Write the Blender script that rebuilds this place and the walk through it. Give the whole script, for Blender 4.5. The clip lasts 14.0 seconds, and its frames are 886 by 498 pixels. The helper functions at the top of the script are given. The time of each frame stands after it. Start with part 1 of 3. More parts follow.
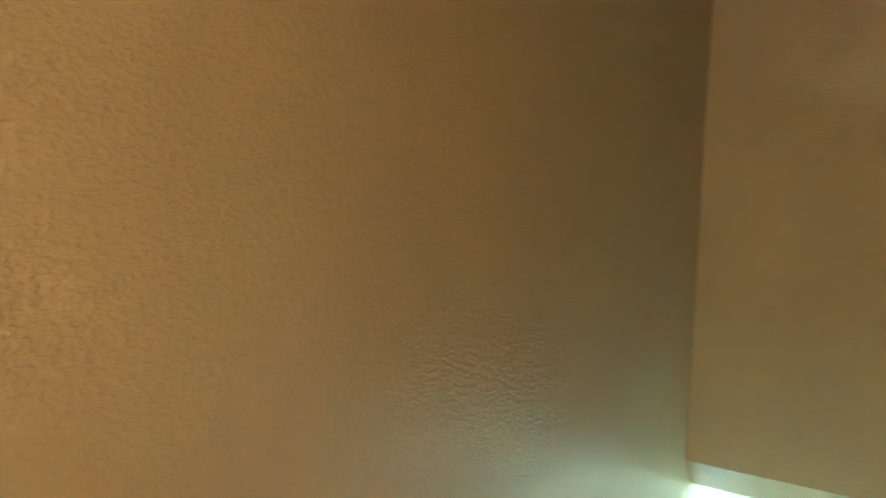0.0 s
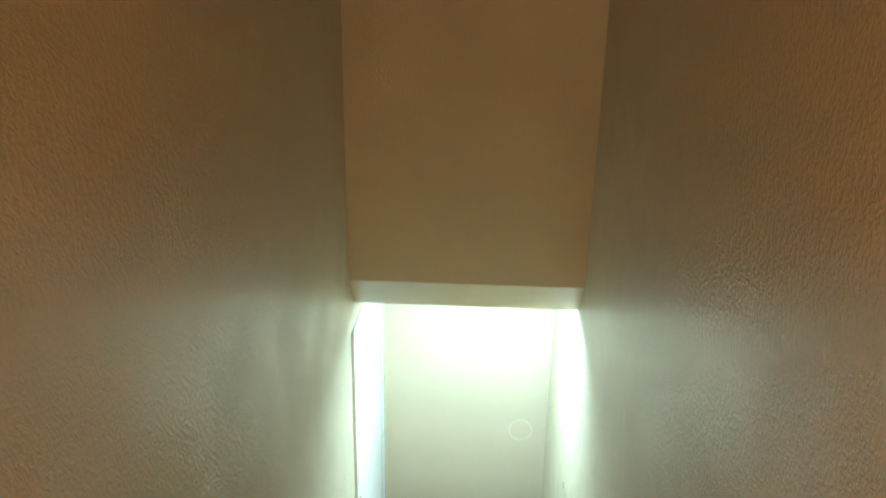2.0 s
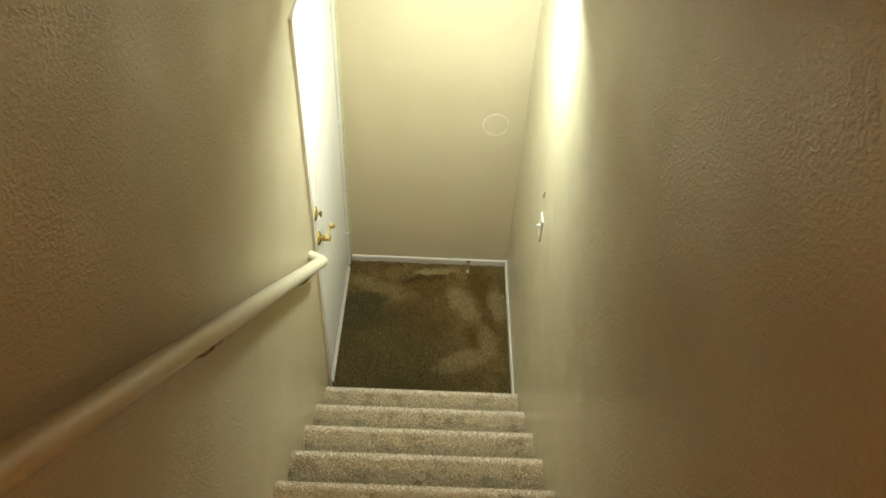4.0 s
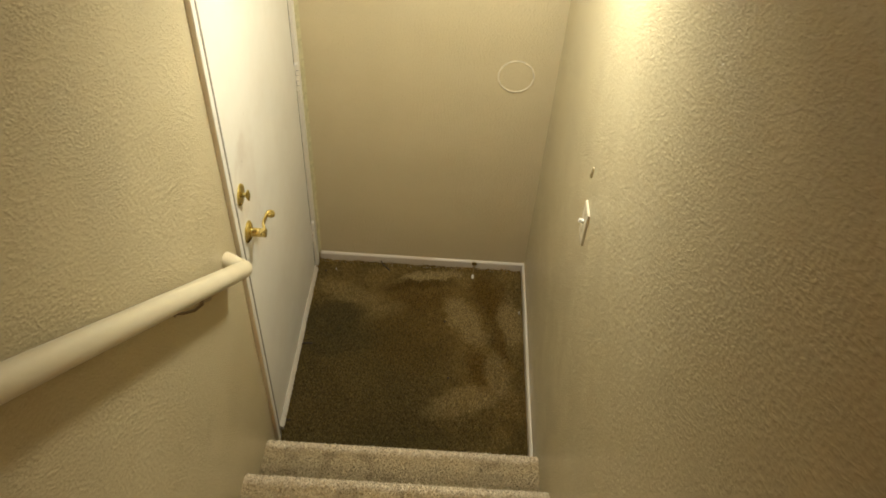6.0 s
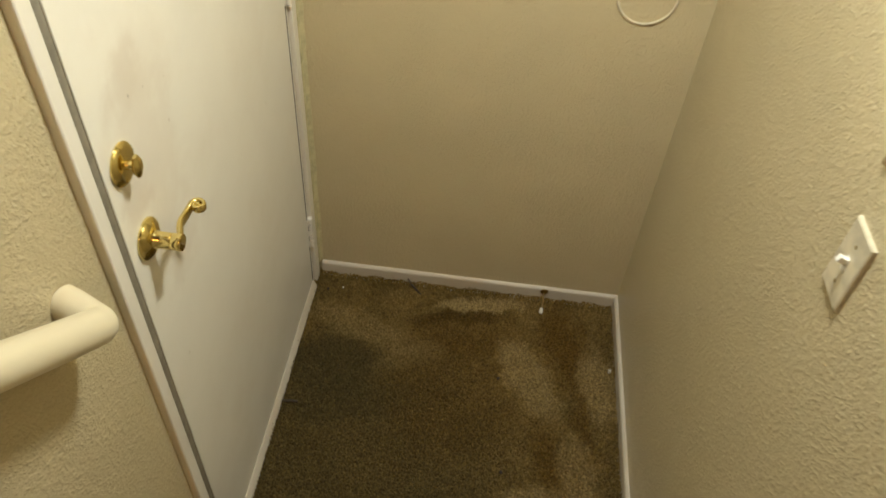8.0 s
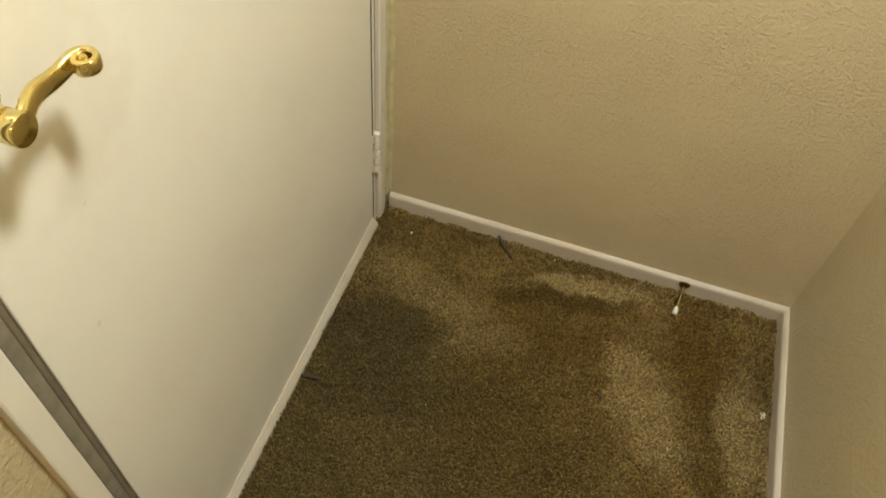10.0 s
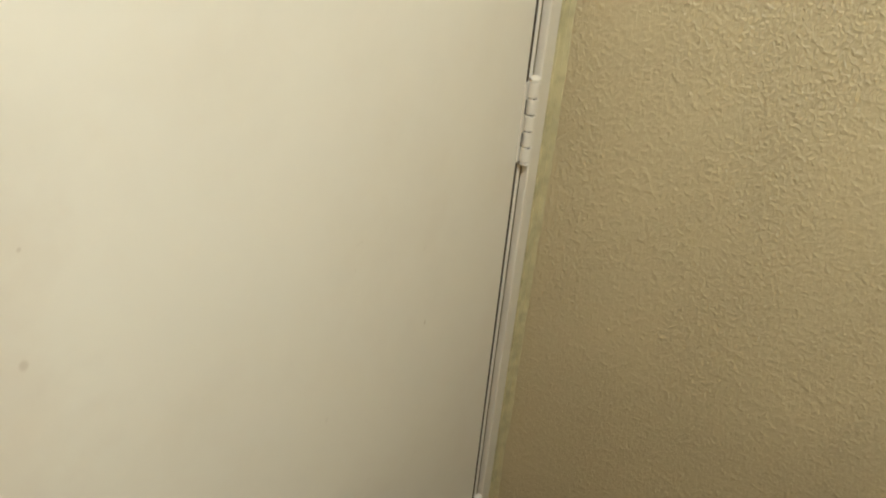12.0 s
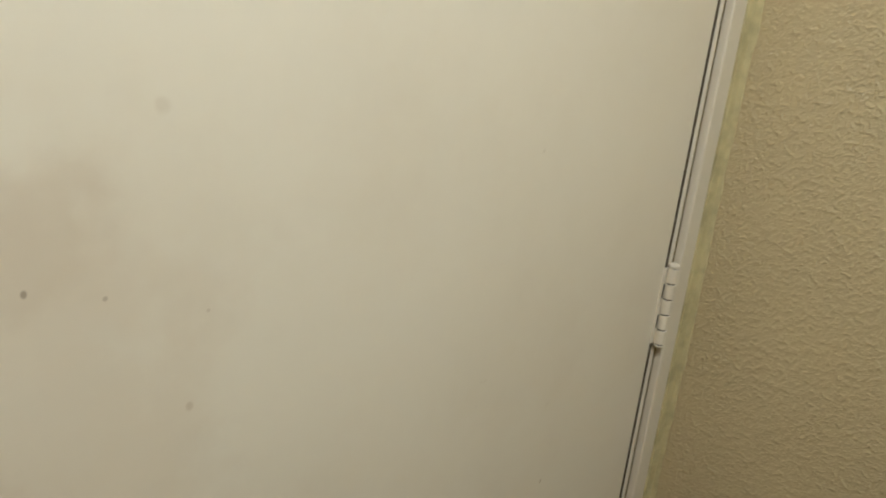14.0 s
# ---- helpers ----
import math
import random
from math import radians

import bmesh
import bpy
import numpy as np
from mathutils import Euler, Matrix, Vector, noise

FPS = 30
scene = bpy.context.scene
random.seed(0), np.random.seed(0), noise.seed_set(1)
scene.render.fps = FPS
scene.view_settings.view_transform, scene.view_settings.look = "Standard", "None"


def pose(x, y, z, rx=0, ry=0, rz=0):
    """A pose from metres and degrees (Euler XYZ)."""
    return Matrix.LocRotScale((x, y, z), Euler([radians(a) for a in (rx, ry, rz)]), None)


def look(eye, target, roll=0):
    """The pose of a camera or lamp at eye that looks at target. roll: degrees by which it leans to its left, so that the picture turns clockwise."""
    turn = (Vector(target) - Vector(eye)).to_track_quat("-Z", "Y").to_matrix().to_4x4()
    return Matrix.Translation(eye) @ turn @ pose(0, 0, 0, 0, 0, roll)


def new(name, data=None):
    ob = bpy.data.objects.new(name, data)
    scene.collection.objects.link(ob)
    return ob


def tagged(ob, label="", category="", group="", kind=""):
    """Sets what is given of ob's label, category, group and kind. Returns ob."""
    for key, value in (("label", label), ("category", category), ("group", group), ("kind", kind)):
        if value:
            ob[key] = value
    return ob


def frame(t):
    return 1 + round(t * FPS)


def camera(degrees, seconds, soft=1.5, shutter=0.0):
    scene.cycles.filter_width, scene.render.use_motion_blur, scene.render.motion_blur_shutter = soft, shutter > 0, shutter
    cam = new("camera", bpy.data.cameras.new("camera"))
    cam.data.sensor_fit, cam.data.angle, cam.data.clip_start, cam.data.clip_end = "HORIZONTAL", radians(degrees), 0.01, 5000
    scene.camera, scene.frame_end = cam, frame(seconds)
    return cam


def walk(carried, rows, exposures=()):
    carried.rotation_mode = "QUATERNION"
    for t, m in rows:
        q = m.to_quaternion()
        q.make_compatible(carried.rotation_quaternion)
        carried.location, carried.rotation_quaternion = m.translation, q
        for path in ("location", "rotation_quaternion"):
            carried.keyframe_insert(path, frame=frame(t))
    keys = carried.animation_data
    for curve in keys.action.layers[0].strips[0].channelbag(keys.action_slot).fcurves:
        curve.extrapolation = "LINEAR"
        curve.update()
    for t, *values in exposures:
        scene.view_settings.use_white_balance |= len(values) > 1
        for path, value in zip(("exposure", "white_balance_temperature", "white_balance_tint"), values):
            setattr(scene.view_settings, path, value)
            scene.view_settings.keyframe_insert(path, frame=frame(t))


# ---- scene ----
cam = camera(60.3, 14.0, soft=1.7, shutter=0.3)
PATH = [
    (0, (0.613, -3.924, 3.699), (-0.388, -2.228, 3.35), 0.0),
    (0.5, (0.618, -3.931, 3.683), (0.074, -2.038, 3.337), -0.1),
    (1, (0.581, -3.955, 3.662), (0.27, -2.014, 3.293), -0.3),
    (1.5, (0.499, -3.899, 3.571), (0.326, -1.951, 3.152), 0.4),
    (2, (0.51, -3.818, 3.503), (0.423, -1.938, 2.829), 1.0),
    (2.5, (0.544, -3.635, 3.485), (0.51, -1.93, 2.44), 1.7),
    (3, (0.496, -3.534, 3.457), (0.515, -2.007, 2.164), 2.1),
    (5.5, (0.51, -2.628, 2.796), (0.527, -1.227, 1.369), 4.0),
    (6, (0.561, -2.413, 2.57), (0.568, -1.009, 1.145), 3.8),
    (6.5, (0.511, -2.119, 2.434), (0.514, -0.721, 1.004), 4.2),
    (7, (0.512, -1.942, 2.239), (0.498, -0.547, 0.806), 4.3),
    (9.5, (0.427, -1.197, 1.435), (0.191, 0.082, -0.084), 5.7),
    (10, (0.44, -1.145, 1.396), (0.144, 0.06, -0.173), 5.8),
    (10.5, (0.403, -1.023, 1.473), (0.067, 0.135, -0.122), 5.3),
    (11, (0.354, -0.915, 1.526), (-0.05, 0.258, -0.043), 5.1),
    (11.5, (0.37, -0.868, 1.442), (-0.189, 0.413, 0.011), 5.7),
    (12, (0.335, -0.85, 1.412), (-0.454, 0.589, 0.268), 4.2),
    (12.5, (0.34, -0.841, 1.424), (-0.5, 0.666, 0.412), 3.7),
    (13, (0.407, -0.905, 1.441), (-0.52, 0.673, 0.634), 3.5),
    (13.5, (0.437, -0.921, 1.424), (-0.739, 0.551, 0.752), 5.1),
    (14, (0.423, -0.902, 1.408), (-0.88, 0.437, 0.695), 4.9),
]
# seconds, stops, kelvin, tint: the clip's own automatic exposure and white balance
EXPOSURES = [
    (0.0, 1.42, 3950, -16), (1.0, 1.5, 4300, -5), (1.5, 1.36, 4350, -4), (2.0, 1.05, 4300, -4), (2.5, 0.64, 4200, -8), (3.0, 0.62, 4450, -6),
    (5.3, 0.30, 7400, 17), (7.0, -0.20, 6900, 16), (9.5, 0.45, 6800, 16), (10.2, 0.53, 6750, 16), (11.0, 0.15, 6550, 17), (12.0, -0.18, 6450, 18), (12.6, -0.46, 6400, 19), (14.0, -0.68, 6400, 19),
]
walk(cam, [(t, look(eye, target, roll)) for t, eye, target, roll in PATH], EXPOSURES)

# ---- sizes of the stairwell ----
W = 0.947            # clear width between the side walls
RISE, RUN, STEPS = 0.185, 0.2275, 11
NOSE_Y = -1.047      # the lowest nosing
TOP_Z = RISE * STEPS
TOP_Y = NOSE_Y - RUN * (STEPS - 1)
BACK_Y, UP_CEIL = -5.7, 4.45
HEAD_Y, HEAD_Z, LIP_Z, LIP_Y, LOW_CEIL = -0.990, 2.337, 2.184, -0.852, 2.215
DOOR_Y0, DOOR_Y1, DOOR_TOP = -0.903, -0.066, 2.045

# ---- world ----
world = bpy.data.worlds.new("world")
scene.world = world
world.use_nodes = True
world.node_tree.nodes["Background"].inputs[0].default_value = (0.02, 0.018, 0.015, 1)
world.node_tree.nodes["Background"].inputs[1].default_value = 0.2

LOWER_POWER, LOWER_COLOR = 225.0, (0.90, 1.0, 0.92)
UPPER_POWER, UPPER_COLOR = 400.0, (1.0, 0.50, 0.182)


# ---- materials ----
def material(name):
    m = bpy.data.materials.new(name)
    m.use_nodes = True
    return m, m.node_tree, m.node_tree.nodes["Principled BSDF"]


def link(tree, a, b):
    tree.links.new(a, b)


def node(tree, kind, **values):
    n = tree.nodes.new(kind)
    for key, value in values.items():
        n.inputs[key].default_value = value
    return n


def world_place(tree):
    return tree.nodes.new("ShaderNodeNewGeometry").outputs["Position"]


def ramp(tree, source, lo, hi, a=0.0, b=1.0):
    r = tree.nodes.new("ShaderNodeMapRange")
    r.interpolation_type = "SMOOTHSTEP"
    for key, value in (("From Min", lo), ("From Max", hi), ("To Min", a), ("To Max", b)):
        r.inputs[key].default_value = value
    link(tree, source, r.inputs["Value"])
    return r.outputs["Result"]


def mix(tree, factor, a, b):
    """Mixes two colours; each may be a socket or a triple."""
    n = tree.nodes.new("ShaderNodeMix")
    n.data_type = "RGBA"
    for socket, value in ((n.inputs[0], factor), (n.inputs[6], a), (n.inputs[7], b)):
        if isinstance(value, (int, float)):
            socket.default_value = value
        elif isinstance(value, tuple):
            socket.default_value = (*value, 1)
        else:
            link(tree, value, socket)
    return n.outputs[2]


def noise_of(tree, scale, detail=3.0, rough=0.55, stretch=None):
    n = node(tree, "ShaderNodeTexNoise", Scale=scale, Detail=detail, Roughness=rough)
    place = world_place(tree)
    if stretch:
        mul = tree.nodes.new("ShaderNodeVectorMath")
        mul.operation = "MULTIPLY"
        mul.inputs[1].default_value = stretch
        link(tree, place, mul.inputs[0])
        place = mul.outputs[0]
    link(tree, place, n.inputs["Vector"])
    return n.outputs["Fac"]


def math_of(tree, op, a, b):
    n = tree.nodes.new("ShaderNodeMath")
    n.operation = op
    for socket, value in zip(n.inputs, (a, b)):
        if isinstance(value, (int, float)):
            socket.default_value = value
        else:
            link(tree, value, socket)
    return n.outputs[0]


def wall_paint(name, colour, peel=1.0):
    """Semi-gloss paint over an orange-peel sprayed texture."""
    m, tree, bsdf = material(name)
    broad = ramp(tree, noise_of(tree, 2.2, 4), 0.3, 0.75)
    fine = ramp(tree, noise_of(tree, 26, 3), 0.35, 0.7)
    col = mix(tree, math_of(tree, "MULTIPLY", broad, 0.5), colour, tuple(c * k for c, k in zip(colour, (0.93, 0.92, 0.88))))
    col = mix(tree, math_of(tree, "MULTIPLY", fine, 0.22), col, tuple(c * 0.92 for c in colour))
    link(tree, col, bsdf.inputs["Base Color"])
    link(tree, ramp(tree, noise_of(tree, 9, 3), 0.3, 0.7, 0.17, 0.23), bsdf.inputs["Roughness"])
    bsdf.inputs["Specular IOR Level"].default_value = 0.58
    blobs = ramp(tree, noise_of(tree, 215, 3.0, 0.6), 0.45, 0.68)
    grit = noise_of(tree, 420, 2)
    patch = ramp(tree, noise_of(tree, 4.5, 3), 0.35, 0.65, 0.35, 1.0)
    lumps = ramp(tree, noise_of(tree, 95, 2.5, 0.55), 0.42, 0.66)
    height = math_of(tree, "ADD", math_of(tree, "MULTIPLY", blobs, patch), math_of(tree, "MULTIPLY", grit, 0.14))
    height = math_of(tree, "ADD", height, math_of(tree, "MULTIPLY", lumps, 0.60))
    bump = node(tree, "ShaderNodeBump", Strength=0.72 * peel, Distance=0.0018)
    link(tree, height, bump.inputs["Height"])
    link(tree, bump.outputs[0], bsdf.inputs["Normal"])
    return m


def white_paint(name, colour, rough=0.38, dirt=0.15):
    """Brushed enamel with faint smears and small chips."""
    m, tree, bsdf = material(name)
    smear = ramp(tree, noise_of(tree, 3.4, 5, 0.62), 0.42, 0.8)
    col = mix(tree, math_of(tree, "MULTIPLY", smear, dirt), colour, (0.52, 0.42, 0.30))
    speck = ramp(tree, noise_of(tree, 34, 2), 0.73, 0.80)
    col = mix(tree, math_of(tree, "MULTIPLY", speck, dirt * 1.2), col, (0.34, 0.27, 0.19))
    link(tree, col, bsdf.inputs["Base Color"])
    link(tree, ramp(tree, noise_of(tree, 12, 3), 0.3, 0.7, rough - 0.05, rough + 0.08), bsdf.inputs["Roughness"])
    strokes = noise_of(tree, 130, 3, 0.5, (1.0, 1.0, 0.12))
    bump = node(tree, "ShaderNodeBump", Strength=0.12, Distance=0.0006)
    link(tree, strokes, bump.inputs["Height"])
    link(tree, bump.outputs[0], bsdf.inputs["Normal"])
    return m


def door_paint(name, colour):
    """Door enamel with hand smears by the latch side and a few small knocks."""
    m = white_paint(name, colour, 0.36, 0.20)
    tree, bsdf = m.node_tree, m.node_tree.nodes["Principled BSDF"]
    col = bsdf.inputs["Base Color"].links[0].from_socket
    place = world_place(tree)
    warp = node(tree, "ShaderNodeTexNoise", Scale=20.0, Detail=4.0)
    link(tree, place, warp.inputs["Vector"])
    for y, z, ry, rz, wob, tint, amount in (
        (-0.792, 1.218, 0.0018, 0.0025, 0.003, (0.16, 0.12, 0.09), 0.75), (-0.749, 1.204, 0.0016, 0.0017, 0.003, (0.22, 0.17, 0.12), 0.45),
        (-0.700, 1.111, 0.0028, 0.0035, 0.008, (0.36, 0.27, 0.19), 0.32), (-0.705, 1.313, 0.006, 0.006, 0.03, (0.46, 0.37, 0.27), 0.22),
        (-0.684, 1.178, 0.0014, 0.0014, 0.003, (0.36, 0.28, 0.20), 0.30), (-0.270, 0.840, 0.0020, 0.0034, 0.004, (0.45, 0.37, 0.28), 0.50),
        (-0.790, 1.250, 0.05, 0.045, 0.12, (0.50, 0.40, 0.30), 0.22), (-0.770, 0.915, 0.08, 0.07, 0.18, (0.50, 0.39, 0.29), 0.18),
        (-0.840, 1.085, 0.04, 0.05, 0.10, (0.48, 0.37, 0.28), 0.22), (-0.780, 1.130, 0.10, 0.16, 0.22, (0.55, 0.43, 0.33), 0.20),
    ):
        shift = tree.nodes.new("ShaderNodeVectorMath")
        shift.operation = "MULTIPLY_ADD"
        link(tree, warp.outputs["Color"], shift.inputs[0])
        shift.inputs[1].default_value = (0, wob, wob)
        link(tree, place, shift.inputs[2])
        mapping = tree.nodes.new("ShaderNodeMapping")
        mapping.vector_type = "TEXTURE"
        mapping.inputs["Location"].default_value = (0, y + wob / 2, z + wob / 2)
        mapping.inputs["Scale"].default_value = (1, ry, rz)
        link(tree, shift.outputs[0], mapping.inputs["Vector"])
        length = tree.nodes.new("ShaderNodeVectorMath")
        length.operation = "LENGTH"
        link(tree, mapping.outputs[0], length.inputs[0])
        col = mix(tree, ramp(tree, length.outputs["Value"], 0.5, 1.4, amount, 0.0), col, tint)
    link(tree, col, bsdf.inputs["Base Color"])
    return m


def carpet_material(name, pile=False, wear_step_light=1.0):
    """Worn taupe carpet with grey traffic dirt, brown spills and paler cleaned spots; stairs also carry painted nosing
    light and tread shade.
    """
    m, tree, bsdf = material(name)
    place = world_place(tree)
    warp = node(tree, "ShaderNodeTexNoise", Scale=11.0, Detail=8.0, Roughness=0.74)
    link(tree, place, warp.inputs["Vector"])
    shift = tree.nodes.new("ShaderNodeVectorMath")
    shift.operation = "MULTIPLY_ADD"
    link(tree, warp.outputs["Color"], shift.inputs[0])
    shift.inputs[1].default_value = (0.13, 0.13, 0.0)
    link(tree, place, shift.inputs[2])
    moved = shift.outputs[0]

    def spot(x, y, rx, ry, turn=0.0, soft=0.45):
        """1 inside an uneven oval stain on the landing, 0 outside."""
        mapping = tree.nodes.new("ShaderNodeMapping")
        mapping.vector_type = "TEXTURE"
        mapping.inputs["Location"].default_value = (x + 0.065, y + 0.065, 0)
        mapping.inputs["Rotation"].default_value = (0, 0, radians(turn))
        mapping.inputs["Scale"].default_value = (rx, ry, 1.0)
        link(tree, moved, mapping.inputs["Vector"])
        length = tree.nodes.new("ShaderNodeVectorMath")
        length.operation = "LENGTH"
        link(tree, mapping.outputs[0], length.inputs[0])
        return ramp(tree, length.outputs["Value"], 1.0 - soft, 1.0 + soft, 1.0, 0.0)

    base, grey, brown, pale = (0.285, 0.192, 0.066), (0.104, 0.080, 0.032), (0.150, 0.084, 0.017), (0.44, 0.33, 0.150)
    col = mix(tree, ramp(tree, noise_of(tree, 7.0, 5, 0.65), 0.35, 0.72), base, (0.200, 0.136, 0.042))
    col = mix(tree, math_of(tree, "MULTIPLY", ramp(tree, noise_of(tree, 3.0, 4, 0.6), 0.45, 0.7), 0.45 * wear_step_light), col, grey)
    fleck = ramp(tree, noise_of(tree, 46, 4, 0.65), 0.42, 0.66)
    col = mix(tree, math_of(tree, "MULTIPLY", fleck, 0.40), col, (0.150, 0.090, 0.022))
    tan = ramp(tree, noise_of(tree, 70, 3, 0.6), 0.55, 0.72)
    col = mix(tree, math_of(tree, "MULTIPLY", tan, 0.30), col, (0.46, 0.33, 0.135))
    if wear_step_light < 1.0:
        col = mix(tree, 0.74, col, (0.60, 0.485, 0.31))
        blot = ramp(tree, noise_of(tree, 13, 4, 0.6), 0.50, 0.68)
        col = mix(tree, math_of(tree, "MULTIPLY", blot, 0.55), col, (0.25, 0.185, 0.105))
        # Nosing highlight and shade at the tread backs are painted into the colour.
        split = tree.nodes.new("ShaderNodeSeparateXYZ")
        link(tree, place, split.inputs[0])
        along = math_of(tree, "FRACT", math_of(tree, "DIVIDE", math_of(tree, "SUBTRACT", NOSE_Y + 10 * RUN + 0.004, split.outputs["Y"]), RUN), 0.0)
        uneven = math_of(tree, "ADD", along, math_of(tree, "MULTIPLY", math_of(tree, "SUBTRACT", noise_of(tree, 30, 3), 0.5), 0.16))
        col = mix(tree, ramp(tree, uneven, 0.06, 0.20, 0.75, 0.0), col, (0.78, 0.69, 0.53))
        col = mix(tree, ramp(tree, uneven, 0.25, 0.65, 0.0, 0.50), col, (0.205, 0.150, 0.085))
    for place_of, tint, amount in (
        # Grey stain, enlarged and deepened to hold the shadow by the stair foot.
        ((0.28, -0.72, 0.40, 0.42), grey, 0.66),
        ((0.11, -0.35, 0.15, 0.11, 15), grey, 0.90),
        ((0.17, -0.47, 0.20, 0.06, 12), grey, 0.65),
        ((0.47, -0.40, 0.17, 0.20), brown, 0.35),
        ((0.49, -0.195, 0.18, 0.070, 8, 0.45), brown, 0.50),
        ((0.465, -0.128, 0.150, 0.024, 10, 0.30), (0.095, 0.055, 0.012), 0.62),
        ((0.79, -0.18, 0.07, 0.15, 18), brown, 0.80),
        ((0.76, -0.59, 0.05, 0.12, 25), brown, 0.65),
        ((0.84, -0.46, 0.03, 0.12, 5), brown, 0.55),
        ((0.685, -0.31, 0.060, 0.140, 33, 0.34), pale, 0.55),
        ((0.53, -0.068, 0.13, 0.030, 8, 0.25), pale, 0.75),
        ((0.82, -0.58, 0.045, 0.10, 10, 0.4), pale, 0.40),
        ((0.885, -0.31, 0.05, 0.12, 8, 0.4), pale, 0.52),
        ((0.70, -0.72, 0.16, 0.06, 20), pale, 0.45),
        ((0.19, -0.20, 0.17, 0.05, -18), pale, 0.28),
        ((0.34, -0.28, 0.10, 0.04, 25), pale, 0.18),
    ) if wear_step_light == 1.0 else ():
        col = mix(tree, math_of(tree, "MULTIPLY", spot(*place_of), amount), col, tint)
    speckle = ramp(tree, noise_of(tree, 190, 2, 0.7), 0.35, 0.66, *((0.70, 1.30) if wear_step_light == 1.0 else (0.88, 1.12)))
    if pile:
        geo = tree.nodes.new("ShaderNodeNewGeometry")
        speckle = math_of(tree, "MULTIPLY", speckle, ramp(tree, geo.outputs["Random Per Island"], 0.0, 1.0, *((0.70, 1.30) if wear_step_light == 1.0 else (0.86, 1.14))))
    scale = tree.nodes.new("ShaderNodeVectorMath")
    scale.operation = "SCALE"
    link(tree, col, scale.inputs[0])
    link(tree, speckle, scale.inputs["Scale"])
    link(tree, scale.outputs[0], bsdf.inputs["Base Color"])
    bsdf.inputs["Roughness"].default_value = 0.95
    bsdf.inputs["Specular IOR Level"].default_value = 0.03
    bsdf.inputs["Sheen Weight"].default_value = 0.02
    bsdf.inputs["Sheen Roughness"].default_value = 0.6
    if not pile:
        bump = node(tree, "ShaderNodeBump", Strength=0.8, Distance=0.003)
        link(tree, noise_of(tree, 240, 3, 0.7), bump.inputs["Height"])
        link(tree, bump.outputs[0], bsdf.inputs["Normal"])
    return m


def metal(name, colour, rough, worn=0.0):
    m, tree, bsdf = material(name)
    bsdf.inputs["Metallic"].default_value = 1.0
    tarnish = ramp(tree, noise_of(tree, 60, 4, 0.6), 0.45, 0.75)
    link(tree, mix(tree, math_of(tree, "MULTIPLY", tarnish, worn), colour, tuple(c * 0.55 for c in colour)), bsdf.inputs["Base Color"])
    link(tree, ramp(tree, noise_of(tree, 90, 3), 0.3, 0.7, rough * 0.8, rough * 1.35), bsdf.inputs["Roughness"])
    return m


def plain(name, colour, rough=0.6, grain=40.0):
    m, tree, bsdf = material(name)
    link(tree, mix(tree, ramp(tree, noise_of(tree, grain, 4), 0.35, 0.7), colour, tuple(c * 0.75 for c in colour)), bsdf.inputs["Base Color"])
    bsdf.inputs["Roughness"].default_value = rough
    return m


def glowing(name, colour, strength):
    m, tree, bsdf = material(name)
    bsdf.inputs["Base Color"].default_value = (*colour, 1)
    bsdf.inputs["Emission Color"].default_value = (*colour, 1)
    bsdf.inputs["Emission Strength"].default_value = strength
    return m


WALL = wall_paint("cream_wall_paint", (0.565, 0.475, 0.300))
CEILING = wall_paint("ceiling_paint", (0.64, 0.56, 0.39), 0.8)
CAULK = plain("yellowed_caulk", (0.60, 0.54, 0.32), 0.5)
DOOR = door_paint("door_enamel", (0.785, 0.745, 0.655))
TRIM = white_paint("trim_enamel", (0.745, 0.70, 0.61), 0.38, 0.25)
BASE = white_paint("baseboard_enamel", (0.55, 0.50, 0.42), 0.45, 0.8)
RAIL = white_paint("rail_enamel", (0.66, 0.575, 0.40), 0.33, 0.12)
CARPET = carpet_material("carpet_backing")
PILE = carpet_material("carpet_pile", True)
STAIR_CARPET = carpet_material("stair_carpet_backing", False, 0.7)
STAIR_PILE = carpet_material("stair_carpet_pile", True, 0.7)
BRASS = metal("polished_brass", (0.80, 0.65, 0.27), 0.12, 0.35)
DARK_BRASS = metal("dark_brass", (0.30, 0.20, 0.08), 0.35, 0.4)
STEEL = metal("dull_brass_rod", (0.36, 0.26, 0.11), 0.35, 0.5)
BRACKET = plain("tan_bracket_paint", (0.20, 0.15, 0.085), 0.5)
RIM = plain("pale_rim_paint", (0.66, 0.58, 0.41), 0.4)
DARK = plain("dark_gap", (0.02, 0.017, 0.012), 0.8)
WORN_GAP_SHADE = plain("worn_gap_shade", (0.085, 0.066, 0.042), 0.8)
GREY_STRIP = plain("grey_vinyl_strip", (0.235, 0.205, 0.155), 0.6)
BROWN_STRIP = plain("brown_vinyl_strip", (0.185, 0.150, 0.105), 0.6)
IVORY = plain("ivory_plastic", (0.64, 0.565, 0.41), 0.28)
PLASTIC = plain("white_plastic", (0.78, 0.76, 0.70), 0.3)
RUBBER = plain("white_rubber", (0.72, 0.69, 0.60), 0.6)
TWIG = plain("dark_twig", (0.045, 0.030, 0.018), 0.7, 300)
LINT = plain("white_lint", (0.75, 0.72, 0.63), 0.8)


# ---- building helpers ----
def mesh_of(name, bm, mat, smooth=False):
    me = bpy.data.meshes.new(name)
    bmesh.ops.recalc_face_normals(bm, faces=bm.faces)
    for f in bm.faces:
        f.smooth = smooth
    bm.to_mesh(me)
    bm.free()
    if smooth:
        me.set_sharp_from_angle(angle=radians(40))
    me.materials.append(mat)
    return me


